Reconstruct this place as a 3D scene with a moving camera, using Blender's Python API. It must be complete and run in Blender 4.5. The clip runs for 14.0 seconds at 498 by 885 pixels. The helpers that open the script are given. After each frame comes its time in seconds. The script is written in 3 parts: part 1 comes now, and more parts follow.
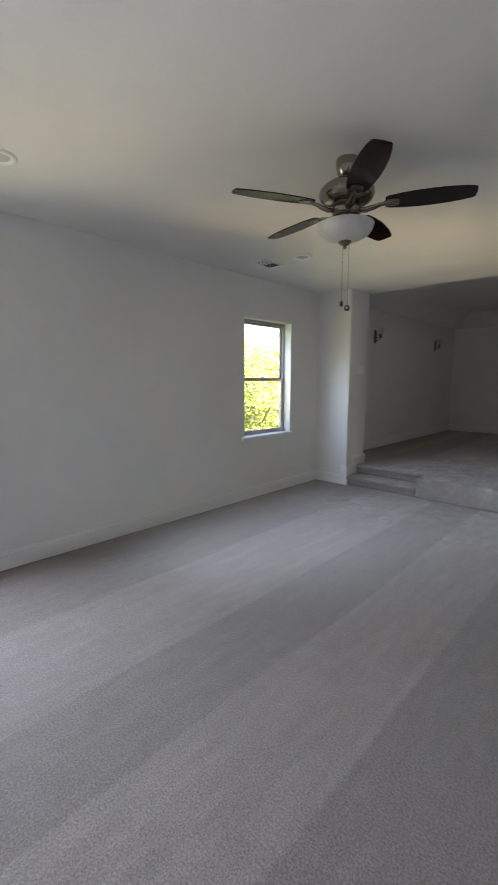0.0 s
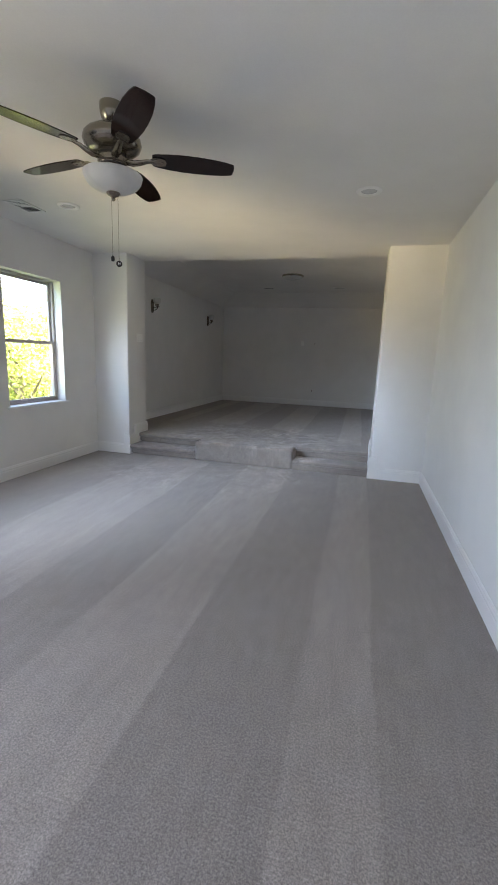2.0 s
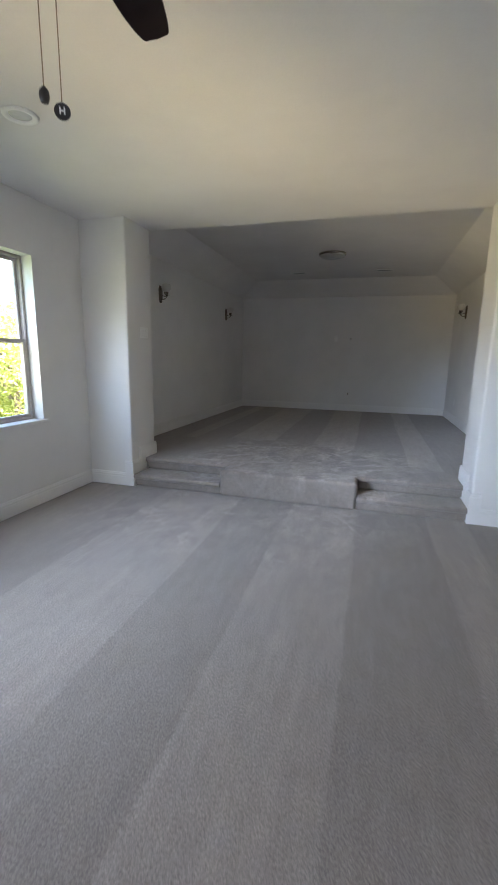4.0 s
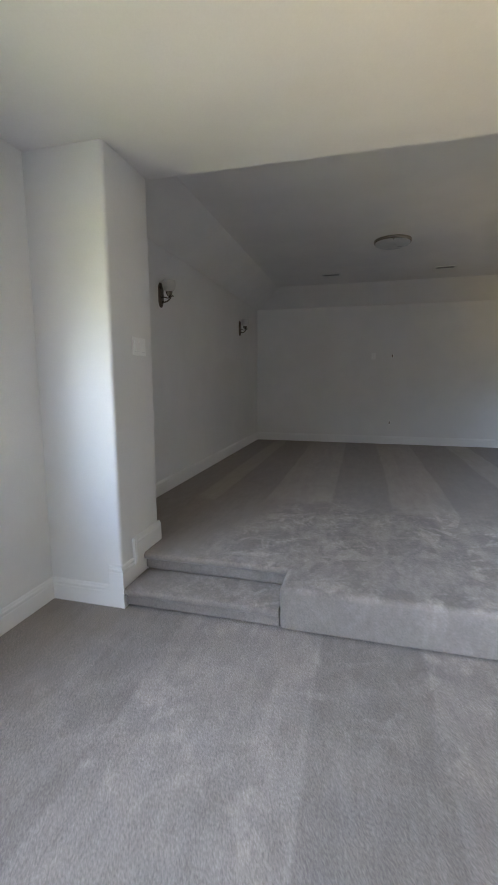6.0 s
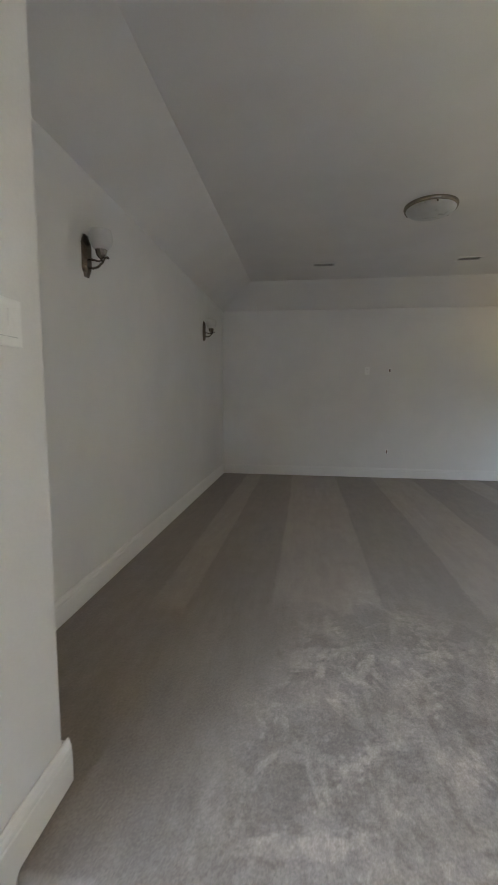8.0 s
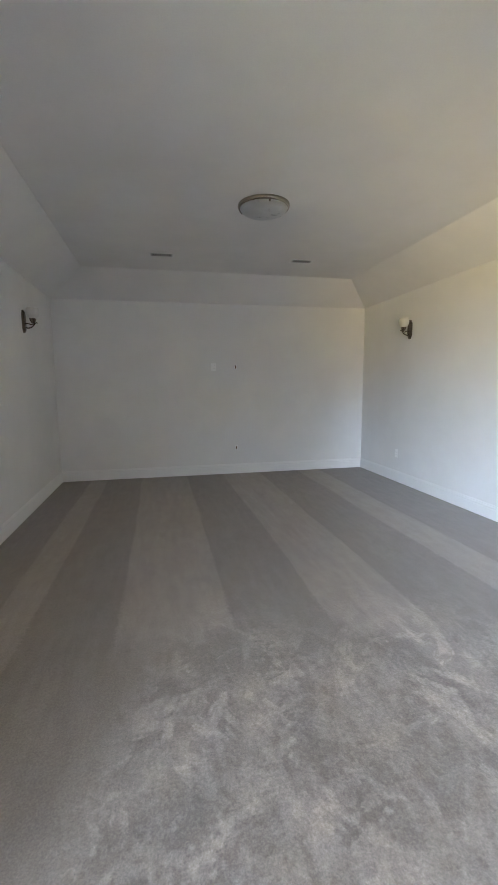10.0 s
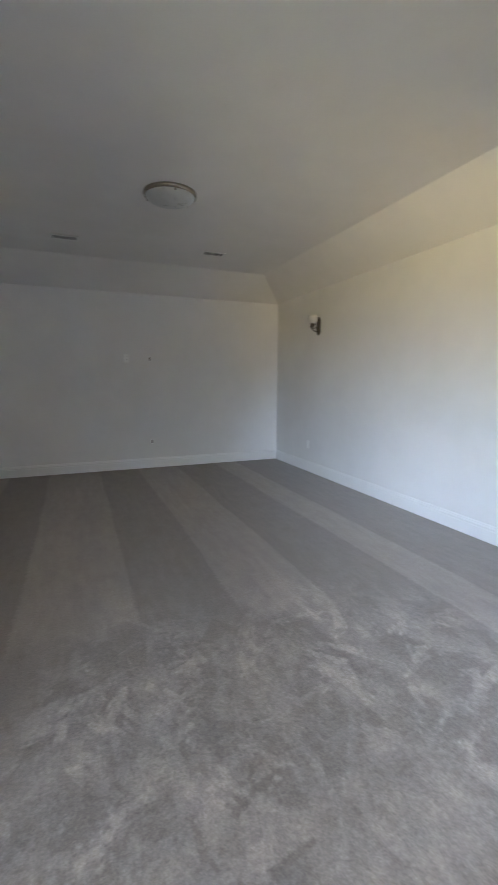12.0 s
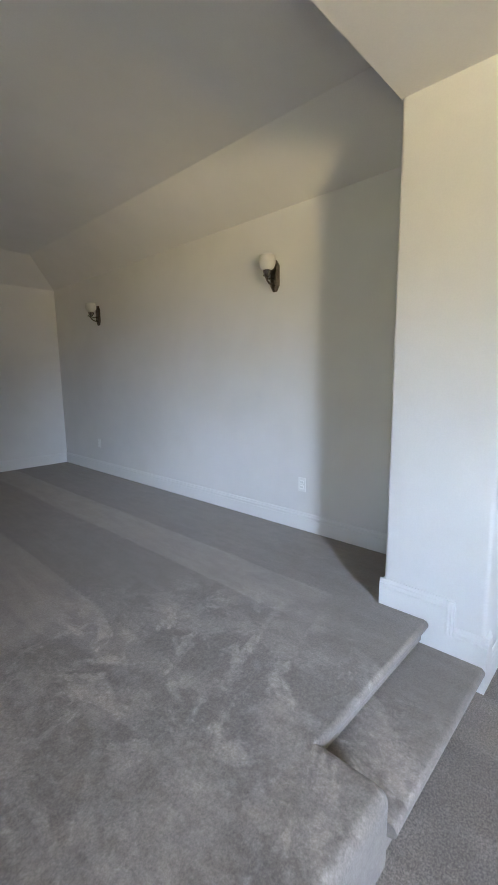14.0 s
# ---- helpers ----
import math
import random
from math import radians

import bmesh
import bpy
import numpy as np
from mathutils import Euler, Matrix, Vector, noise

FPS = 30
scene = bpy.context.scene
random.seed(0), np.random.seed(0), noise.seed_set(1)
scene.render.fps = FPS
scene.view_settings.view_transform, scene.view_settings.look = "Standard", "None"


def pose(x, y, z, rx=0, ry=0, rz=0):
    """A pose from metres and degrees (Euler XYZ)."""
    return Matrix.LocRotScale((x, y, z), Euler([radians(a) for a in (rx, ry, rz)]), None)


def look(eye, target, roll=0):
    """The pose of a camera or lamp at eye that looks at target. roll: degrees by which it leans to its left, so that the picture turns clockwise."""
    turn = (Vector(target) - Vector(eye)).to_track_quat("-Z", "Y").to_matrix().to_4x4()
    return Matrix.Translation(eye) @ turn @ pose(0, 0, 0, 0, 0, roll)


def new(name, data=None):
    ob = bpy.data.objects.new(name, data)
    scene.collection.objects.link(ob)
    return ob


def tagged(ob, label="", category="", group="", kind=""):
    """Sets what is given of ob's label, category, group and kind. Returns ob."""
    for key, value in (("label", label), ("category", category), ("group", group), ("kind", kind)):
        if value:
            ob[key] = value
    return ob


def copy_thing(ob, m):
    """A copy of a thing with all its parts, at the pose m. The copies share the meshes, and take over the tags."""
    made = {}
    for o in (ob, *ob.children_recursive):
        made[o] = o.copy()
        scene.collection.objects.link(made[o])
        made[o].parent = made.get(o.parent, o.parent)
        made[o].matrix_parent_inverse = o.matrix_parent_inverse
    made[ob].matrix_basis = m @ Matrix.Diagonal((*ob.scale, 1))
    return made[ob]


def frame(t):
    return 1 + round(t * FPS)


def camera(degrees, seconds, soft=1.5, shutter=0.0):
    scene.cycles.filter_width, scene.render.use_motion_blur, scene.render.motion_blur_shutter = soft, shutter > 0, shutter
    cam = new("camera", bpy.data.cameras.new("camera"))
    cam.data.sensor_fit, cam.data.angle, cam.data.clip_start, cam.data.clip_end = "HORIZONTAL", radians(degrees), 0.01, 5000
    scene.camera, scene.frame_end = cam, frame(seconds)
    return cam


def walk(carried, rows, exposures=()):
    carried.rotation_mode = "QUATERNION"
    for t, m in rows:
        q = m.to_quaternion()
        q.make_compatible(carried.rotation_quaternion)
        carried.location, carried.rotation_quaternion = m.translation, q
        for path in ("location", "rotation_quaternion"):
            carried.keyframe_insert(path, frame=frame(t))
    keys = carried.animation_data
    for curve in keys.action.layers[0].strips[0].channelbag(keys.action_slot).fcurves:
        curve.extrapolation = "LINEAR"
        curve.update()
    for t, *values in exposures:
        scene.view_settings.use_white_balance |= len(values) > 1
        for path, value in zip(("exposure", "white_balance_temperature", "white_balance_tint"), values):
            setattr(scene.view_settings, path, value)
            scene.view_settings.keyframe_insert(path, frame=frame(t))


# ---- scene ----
cam = camera(61.1, 14.0, 1.5, 0.3)
PATH = [
    (0, (0.309, -0.015, 1.509), (-1.051, 1.422, 1.216), 0.1),
    (0.5, (0.27, -0.06, 1.515), (-0.829, 1.58, 1.196), 0.5),
    (1, (0.297, -0.05, 1.497), (-0.6, 1.706, 1.168), 0.8),
    (1.5, (0.352, -0.063, 1.449), (-0.294, 1.801, 1.121), 1.2),
    (2, (0.362, -0.058, 1.423), (-0.123, 1.843, 1.033), 2.3),
    (2.5, (0.283, 0.189, 1.41), (-0.157, 2.095, 0.993), 1.3),
    (3, (0.084, 0.554, 1.431), (-0.363, 2.46, 1.021), 2.8),
    (3.5, (-0.157, 0.972, 1.422), (-0.675, 2.861, 1.018), 0.8),
    (4, (-0.353, 1.366, 1.409), (-0.89, 3.252, 1.015), 1.1),
    (4.2, (-0.455, 1.55, 1.422), (-1.02, 3.437, 1.076), 1.5),
    (6.3, (-1.525, 3.37, 1.45), (-2.021, 5.288, 1.176), -0.2),
    (6.5, (-1.623, 3.564, 1.47), (-2.066, 5.5, 1.229), 1.2),
    (7, (-1.821, 3.961, 1.528), (-2.181, 5.918, 1.326), 1.4),
    (7.5, (-1.959, 4.358, 1.516), (-2.351, 6.31, 1.32), -1.1),
    (8, (-2.073, 4.708, 1.48), (-2.335, 6.678, 1.26), 0.3),
    (8.5, (-2.074, 4.95, 1.52), (-2.253, 6.927, 1.279), 1.2),
    (9, (-1.979, 5.016, 1.53), (-1.905, 7.0, 1.288), 0.5),
    (9.2, (-1.974, 4.99, 1.545), (-1.72, 6.955, 1.305), 0.8),
    (11.3, (-1.945, 4.976, 1.6), (-1.49, 6.895, 1.284), -0.7),
    (11.5, (-1.93, 4.978, 1.6), (-1.472, 6.896, 1.278), -0.7),
    (12, (-1.867, 4.93, 1.571), (-1.119, 6.76, 1.275), 0.2),
    (12.5, (-1.815, 4.852, 1.53), (-0.638, 6.438, 1.216), -0.8),
    (13, (-1.701, 4.832, 1.517), (-0.31, 6.235, 1.208), -1.1),
    (13.5, (-1.562, 4.832, 1.494), (-0.131, 6.197, 1.199), -1.1),
    (14, (-1.496, 4.871, 1.496), (-0.059, 6.228, 1.189), -0.8),
]
EXPOSURES = [(0.0, 3.1, 6720, 10), (0.5, 3.45, 6740, 10), (2.0, 3.55, 6620, 10), (4.2, 3.58, 6520, 10), (6.5, 4.08, 6680, 10), (7.5, 4.46, 6900, 8),
             (8.0, 4.45, 6980, 8), (8.5, 4.92, 6900, 8), (9.0, 4.92, 6640, 8), (11.5, 4.7, 6580, 9), (12.0, 4.45, 6460, 9), (12.5, 4.5, 6400, 9), (13.0, 4.1, 6440, 9), (14.0, 4.0, 6460, 10)]
walk(cam, [(t, look(eye, target, roll)) for t, eye, target, roll in PATH], EXPOSURES)

# ---- daylight ----
world = bpy.data.worlds.new("sky")
scene.world = world
world.use_nodes = True
wn = world.node_tree
sky = wn.nodes.new("ShaderNodeTexSky")
sky.sky_type, sky.sun_disc = "NISHITA", False
sky.sun_elevation, sky.sun_rotation = radians(46), radians(120)
wn.nodes["Background"].inputs["Strength"].default_value = 0.15
wn.links.new(sky.outputs[0], wn.nodes["Background"].inputs["Color"])

sun_data = bpy.data.lights.new("sun", "SUN")
sun_data.energy, sun_data.angle, sun_data.color = 5.0, radians(0.5), (1.0, 0.95, 0.86)
sun = new("sun", sun_data)
sun.matrix_world = look((20, -12, 24), (0, 0, 0))

# plan, in metres
XL, XR = -3.32, 1.18            # front room, side walls
TL, TR_ = -3.347, 1.185         # raised room, side walls
YB, YP, YQ, YT = -1.35, 5.317, 5.822, 11.195   # back of front room, pier front, pier back, end wall
PL, PR = -2.795, 0.56           # inner faces of the piers
ZC, ZW, ZT = 2.743, 2.748, 3.037  # front ceiling, raised room wall top, raised room ceiling
DECK, STEP = 0.265, 0.1325      # platform and step heights
NL, NR = -1.79, -0.41           # inner ends of the two flights
WIN_Z = (0.783, 2.26)
WINDOWS = [(3.737, 4.648), (-0.08, 0.83)]
WALL = 0.20
BASE = 0.145

# daylight in the two window openings: blue from the sky above, warm from the sunlit garden below;
# both windows also throw it lengthwise, through the opening into the raised room
SKY, GARDEN = (0.64, 0.74, 1.0), (1.0, 0.85, 0.68)
SKY_FAR, GARDEN_FAR = (0.59, 0.74, 1.0), (1.0, 0.79, 0.44)
DAYLIGHT = [  # window, tone, watts, tilt, turn, spread, width, height, x, z
    (0, SKY, 0.36, -46, -8, 96, 0.86, 0.66, XL - 0.10, 1.78),
    (0, GARDEN, 0.29, 30, 6, 86, 0.86, 0.66, XL - 0.10, 1.20),
    (0, SKY_FAR, 0.12, -30, 66, 54, 0.70, 0.60, XL - 0.05, 1.80),
    (0, GARDEN, 0.16, 26, 38, 90, 0.70, 0.60, XL - 0.05, 1.20),
    (1, SKY, 5.8, -30, -7, 124, 0.86, 0.66, XL - 0.10, 1.78),
    (1, GARDEN, 0.40, 34, 24, 70, 0.86, 0.66, XL - 0.10, 1.20),
    (1, SKY_FAR, 0.9, -8, 60, 24, 0.70, 0.60, XL - 0.05, 1.75),
    (1, SKY_FAR, 2.1, -26, 67, 52, 0.70, 0.60, XL - 0.05, 1.80),
    (1, GARDEN_FAR, 0.8, 12, 60, 31, 0.70, 1.00, XL - 0.05, 1.45),
]
for k, tone, watts, tilt, turn, spread, width, height, x, z in DAYLIGHT:
    name = "window_skylight" if tilt < 0 else "window_gardenlight"
    lamp = bpy.data.lights.new(name, "AREA")
    lamp.shape, lamp.size, lamp.size_y = "RECTANGLE", width, height
    lamp.energy, lamp.color, lamp.spread = watts, tone, radians(spread)
    eye = Vector((x, sum(WINDOWS[k]) / 2, z))
    aim = Vector((math.cos(radians(turn)), math.sin(radians(turn)), math.tan(radians(tilt))))
    new(name, lamp).matrix_world = look(eye, eye + aim)


# ---- materials ----
def shader(name):
    m = bpy.data.materials.new(name)
    m.use_nodes = True
    nt = m.node_tree
    return m, nt, nt.nodes["Principled BSDF"]


def node(nt, kind, **values):
    n = nt.nodes.new(kind)
    for k, v in values.items():
        n.inputs[k].default_value = v
    return n


def math_node(nt, op, a, b=None, clamp=False):
    n = nt.nodes.new("ShaderNodeMath")
    n.operation, n.use_clamp = op, clamp
    for i, v in enumerate((a, b)):
        if v is None:
            continue
        if isinstance(v, (int, float)):
            n.inputs[i].default_value = v
        else:
            nt.links.new(v, n.inputs[i])
    return n.outputs[0]


def span(nt, v, lo, hi, to0=0.0, to1=1.0, smooth=True):
    n = nt.nodes.new("ShaderNodeMapRange")
    n.interpolation_type = "SMOOTHSTEP" if smooth else "LINEAR"
    nt.links.new(v, n.inputs["Value"])
    for k, x in zip(("From Min", "From Max", "To Min", "To Max"), (lo, hi, to0, to1)):
        n.inputs[k].default_value = x
    return n.outputs["Result"]


def place(nt, scale=(1, 1, 1)):
    g = nt.nodes.new("ShaderNodeNewGeometry")
    mp = nt.nodes.new("ShaderNodeMapping")
    mp.inputs["Scale"].default_value = scale
    nt.links.new(g.outputs["Position"], mp.inputs["Vector"])
    return mp.outputs["Vector"]


def noisy(nt, scale, detail=2.0, rough=0.5, stretch=(1, 1, 1), distort=0.0):
    n = node(nt, "ShaderNodeTexNoise", Scale=scale, Detail=detail, Roughness=rough, Distortion=distort)
    nt.links.new(place(nt, stretch), n.inputs["Vector"])
    return n.outputs["Fac"]


def tint(nt, base, amount):
    """base colour times a grey value."""
    n = nt.nodes.new("ShaderNodeVectorMath")
    n.operation = "SCALE"
    if isinstance(base, tuple):
        n.inputs[0].default_value = base[:3]
    else:
        nt.links.new(base, n.inputs[0])
    nt.links.new(amount, n.inputs["Scale"])
    return n.outputs[0]


def bump(nt, bsdf, height, strength, distance):
    b = node(nt, "ShaderNodeBump", Strength=strength, Distance=distance)
    nt.links.new(height, b.inputs["Height"])
    nt.links.new(b.outputs[0], bsdf.inputs["Normal"])


def painted(name, colour, rough=0.6, peel=0.35, scuff=0.04):
    m, nt, b = shader(name)
    b.inputs["Roughness"].default_value = rough
    b.inputs["Specular IOR Level"].default_value = 0.35
    wide = span(nt, noisy(nt, 1.3, 4, 0.6), 0.3, 0.7, 1 - scuff, 1 + scuff * 0.5)
    fine = span(nt, noisy(nt, 130, 2), 0.3, 0.7, 0.985, 1.01)
    nt.links.new(tint(nt, colour, math_node(nt, "MULTIPLY", wide, fine)), b.inputs["Base Color"])
    bump(nt, b, noisy(nt, 210, 3, 0.6), peel, 0.0012)
    return m


def plain(name, colour, rough, metal=0.0, mottled=0.06, scale=40, relief=0.1):
    m, nt, b = shader(name)
    b.inputs["Metallic"].default_value = metal
    v = noisy(nt, scale, 4, 0.6)
    nt.links.new(tint(nt, colour, span(nt, v, 0.3, 0.7, 1 - mottled, 1 + mottled)), b.inputs["Base Color"])
    nt.links.new(span(nt, v, 0.2, 0.8, rough * 0.85, min(1, rough * 1.15)), b.inputs["Roughness"])
    bump(nt, b, v, relief, 0.0004)
    return m


def smears(nt, angle, shift, long=2.3, wide=5.6):
    """Streaks of pile that lie over to one side, along one direction, with frayed edges."""
    spin, size = nt.nodes.new("ShaderNodeMapping"), nt.nodes.new("ShaderNodeMapping")
    spin.inputs["Rotation"].default_value = (0, 0, radians(angle))
    size.inputs["Scale"].default_value = (wide, long, 1.0)
    size.inputs["Location"].default_value = (shift, shift * 0.7, 0)
    nt.links.new(place(nt), spin.inputs["Vector"])
    nt.links.new(spin.outputs[0], size.inputs["Vector"])
    n = node(nt, "ShaderNodeTexNoise", Scale=1.0, Detail=4.0, Roughness=0.6, Distortion=0.5)
    nt.links.new(size.outputs[0], n.inputs["Vector"])
    fray = math_node(nt, "MULTIPLY", math_node(nt, "SUBTRACT", noisy(nt, 38, 3, 0.65, (1.0, 0.6, 1.0)), 0.5), 0.16)
    return span(nt, math_node(nt, "ADD", n.outputs["Fac"], fray), 0.54, 0.63)


def scuffs(nt):
    """Brushed and trodden pile: smears in several directions, in loose clusters."""
    lying = smears(nt, 38, 0.0)
    for angle, shift in ((-28, 3.7), (75, 8.1)):
        lying = math_node(nt, "MAXIMUM", lying, smears(nt, angle, shift))
    return math_node(nt, "MULTIPLY", lying, span(nt, noisy(nt, 1.9, 2, 0.5), 0.36, 0.58, 0.25, 1.0))


def carpet(name, colour, edges, start, trampled, cleared, grain, swing, ragged):
    """Cut-pile carpet. edges: x of the vacuum cleaner's lane borders, in order; start: whether the first lane lies light.
    trampled: strength of the scuffed patches; cleared: whether they have wiped out the lanes near the steps;
    ragged: how unevenly the light lanes lie."""
    m, nt, b = shader(name)
    b.inputs["Roughness"].default_value = 0.95
    b.inputs["Specular IOR Level"].default_value = 0.12
    b.inputs["Sheen Weight"].default_value = 0.25
    b.inputs["Sheen Roughness"].default_value = 0.6
    sep = nt.nodes.new("ShaderNodeSeparateXYZ")
    nt.links.new(place(nt), sep.inputs[0])
    x, y = sep.outputs[0], sep.outputs[1]
    wob = math_node(nt, "MULTIPLY", math_node(nt, "SUBTRACT", noisy(nt, 1.1, 2, 0.5, (1, 0.5, 1)), 0.5), 0.10)
    fuzz = math_node(nt, "MULTIPLY", math_node(nt, "SUBTRACT", noisy(nt, 42, 2), 0.5), 0.05)
    xs = math_node(nt, "ADD", math_node(nt, "ADD", x, wob), fuzz)
    lane = None
    for i, e in enumerate(edges):
        s = span(nt, xs, e - 0.012, e + 0.012, 0, 1 if (i % 2 == 0) != start else -1)
        lane = s if lane is None else math_node(nt, "ADD", lane, s)
    lane = math_node(nt, "ADD", lane, 1.0 if start else 0.0, True)
    if cleared:
        tread = math_node(nt, "ADD", y, math_node(nt, "MULTIPLY", noisy(nt, 2.4, 4, 0.6), 0.8))
        tread = math_node(nt, "SUBTRACT", tread, span(nt, xs, -0.9, -0.5, 0.95, 0.0))
        clear = span(nt, tread, 6.35, 6.62)
        lane = math_node(nt, "MULTIPLY", lane, clear)
    # the cleaner leaves the lanes uneven: bare runs and brighter strips along the strokes
    uneven = span(nt, noisy(nt, 2.6, 4, 0.6, (1.6, 0.35, 1), 0.4), 0.3, 0.68, 1 - ragged, 1.1)
    strip = math_node(nt, "MULTIPLY", span(nt, noisy(nt, 7.5, 2, 0.5, (1, 0.10, 1)), 0.58, 0.66), 0.35)
    lane = math_node(nt, "MULTIPLY", lane, math_node(nt, "ADD", uneven, strip))
    lanes = span(nt, lane, 0, 1.2, 1 - swing, 1 + swing, False)
    strokes = span(nt, noisy(nt, 4.6, 6, 0.64, (1, 0.7, 1), 0.35), 0.45, 0.57)
    strokes = math_node(nt, "MAXIMUM", math_node(nt, "MULTIPLY", strokes, 0.55), scuffs(nt))
    strokes = math_node(nt, "MULTIPLY", strokes, span(nt, noisy(nt, 15.0, 4, 0.65, (1.3, 0.7, 1), 0.3), 0.36, 0.60, 0.45, 1.0))
    edge = math_node(nt, "ADD", y, math_node(nt, "MULTIPLY", noisy(nt, 1.4, 3), 1.2))
    near = span(nt, edge, 7.1, 8.2, 1, 0) if cleared else span(nt, edge, 4.1, 5.3, 0, 1)
    # scuffs widen towards the steps; slanted left edge puts the pier's shade into colour
    shade_edge_x = math_node(nt, "SUBTRACT", xs, math_node(nt, "MULTIPLY", math_node(nt, "SUBTRACT", y, 5.3), 0.4))
    aside = math_node(nt, "MULTIPLY", span(nt, shade_edge_x, -2.85, -2.4), span(nt, xs, -0.25, 0.3, 1.0, 0.12))
    near = math_node(nt, "MULTIPLY", near, aside)
    # feet only scuff what lies flat
    facing = nt.nodes.new("ShaderNodeSeparateXYZ")
    nt.links.new(nt.nodes.new("ShaderNodeNewGeometry").outputs["Normal"], facing.inputs[0])
    near = math_node(nt, "MULTIPLY", near, span(nt, facing.outputs[2], 0.2, 0.95, 0.3, 1.0))
    patch = math_node(nt, "ADD", math_node(nt, "MULTIPLY", math_node(nt, "MULTIPLY", strokes, trampled), near), 1.0)
    # crumbled pile where feet have stirred it
    crumb = math_node(nt, "MULTIPLY", math_node(nt, "SUBTRACT", noisy(nt, 58, 4, 0.72), 0.5), trampled * 1.2)
    crumb = math_node(nt, "ADD", math_node(nt, "MULTIPLY", crumb, near), 1.0)
    brushed = span(nt, noisy(nt, 20, 3, 0.6, (1, 0.16, 1)), 0.3, 0.7, 0.95, 1.05)
    mid = span(nt, noisy(nt, 9, 4, 0.65), 0.25, 0.75, 0.95, 1.05)
    tuft = span(nt, noisy(nt, 190, 3, 0.7), 0.3, 0.7, 1 - grain, 1 + grain)
    speck = span(nt, noisy(nt, 110, 3, 0.6), 0.32, 0.68, 1 - grain * 0.75, 1 + grain * 0.75)
    fleck = span(nt, noisy(nt, 165, 1, 0.5), 0.66, 0.74, 1.0, 1 - grain * 1.2)
    # glints on single tufts, put into the colour as paler flecks
    glint = span(nt, noisy(nt, 150, 1, 0.5, (1.3, 0.8, 1)), 0.66, 0.76, 1.0, 1 + grain * 1.1)
    v = lanes
    for o in (patch, crumb, mid, tuft, speck, brushed, fleck, glint):
        v = math_node(nt, "MULTIPLY", v, o)
    nt.links.new(tint(nt, colour, v), b.inputs["Base Color"])
    h = math_node(nt, "ADD", noisy(nt, 190, 3, 0.7), math_node(nt, "MULTIPLY", noisy(nt, 30, 3, 0.6), 0.25))
    bump(nt, b, h, 0.32, 0.0035)
    return m


WALL_PAINT = painted("wall_paint", (0.81, 0.792, 0.763))
CEILING_PAINT = painted("ceiling_paint", (0.82, 0.80, 0.772), 0.75, 0.6)
TRIM_PAINT = painted("trim_paint", (0.845, 0.828, 0.803), 0.36, 0.05, 0.02)
CARPET = (0.302, 0.258, 0.226)
CARPET_FRONT = carpet("carpet_front", CARPET, (-2.35, -1.534, -1.0, -0.40, 0.21, 0.54), False, 0.34, False, 0.28, 0.12, 0.4)
CARPET_DECK = carpet("carpet_deck", CARPET, (-2.95, -2.72, -2.237, -1.607, -1.068, -0.506, 0.11, 0.45), False, 0.8, True, 0.11, 0.15, 0.15)
VINYL = plain("window_vinyl", (0.47, 0.42, 0.385), 0.45)
NICKEL = plain("brushed_nickel", (0.33, 0.295, 0.245), 0.25, 1.0, 0.04, 300, 0.012)
BRONZE = plain("antique_nickel", (0.17, 0.14, 0.112), 0.27, 1.0, 0.12, 120, 0.03)
PLASTIC = plain("white_plastic", (0.90, 0.89, 0.86), 0.35, 0.0, 0.02, 60)
LENS = plain("recess_shade", (0.70, 0.70, 0.68), 0.18, 0.0, 0.05, 30)
DARK = plain("gap_shade", (0.02, 0.02, 0.02), 0.8)
RUST = plain("cable_brown", (0.16, 0.10, 0.075), 0.6)
GRILLE = plain("grille_paint", (0.84, 0.83, 0.80), 0.45)
FROST = plain("frosted_glass", (0.50, 0.505, 0.49), 0.3, 0.0, 0.06, 12)
FOB = plain("dark_fob", (0.025, 0.02, 0.018), 0.35)
BARK = plain("bark", (0.16, 0.12, 0.085), 0.9, 0, 0.3, 9, 0.8)
GRASS = plain("grass", (0.10, 0.13, 0.035), 0.95, 0, 0.35, 1.5, 0.6)


def blade_wood():
    m, nt, b = shader("blade_wood")
    ring = noisy(nt, 14, 4, 0.6, (1, 1, 1), 0.8)
    nt.links.new(tint(nt, (0.014, 0.006, 0.005), span(nt, ring, 0.25, 0.75, 0.65, 1.35)), b.inputs["Base Color"])
    b.inputs["Roughness"].default_value = 0.11
    b.inputs["Specular IOR Level"].default_value = 0.3
    bump(nt, b, noisy(nt, 90, 2), 0.08, 0.0004)
    return m


def milk_glass():
    m, nt, b = shader("milk_glass")
    nt.links.new(tint(nt, (0.66, 0.64, 0.60), span(nt, noisy(nt, 7, 4, 0.6, (1, 1, 1), 1.2), 0.3, 0.7, 0.93, 1.03)), b.inputs["Base Color"])
    b.inputs["Roughness"].default_value = 0.5
    b.inputs["Specular IOR Level"].default_value = 0.3
    b.inputs["Subsurface Weight"].default_value = 0.25
    b.inputs["Subsurface Radius"].default_value = (0.03, 0.03, 0.03)
    return m


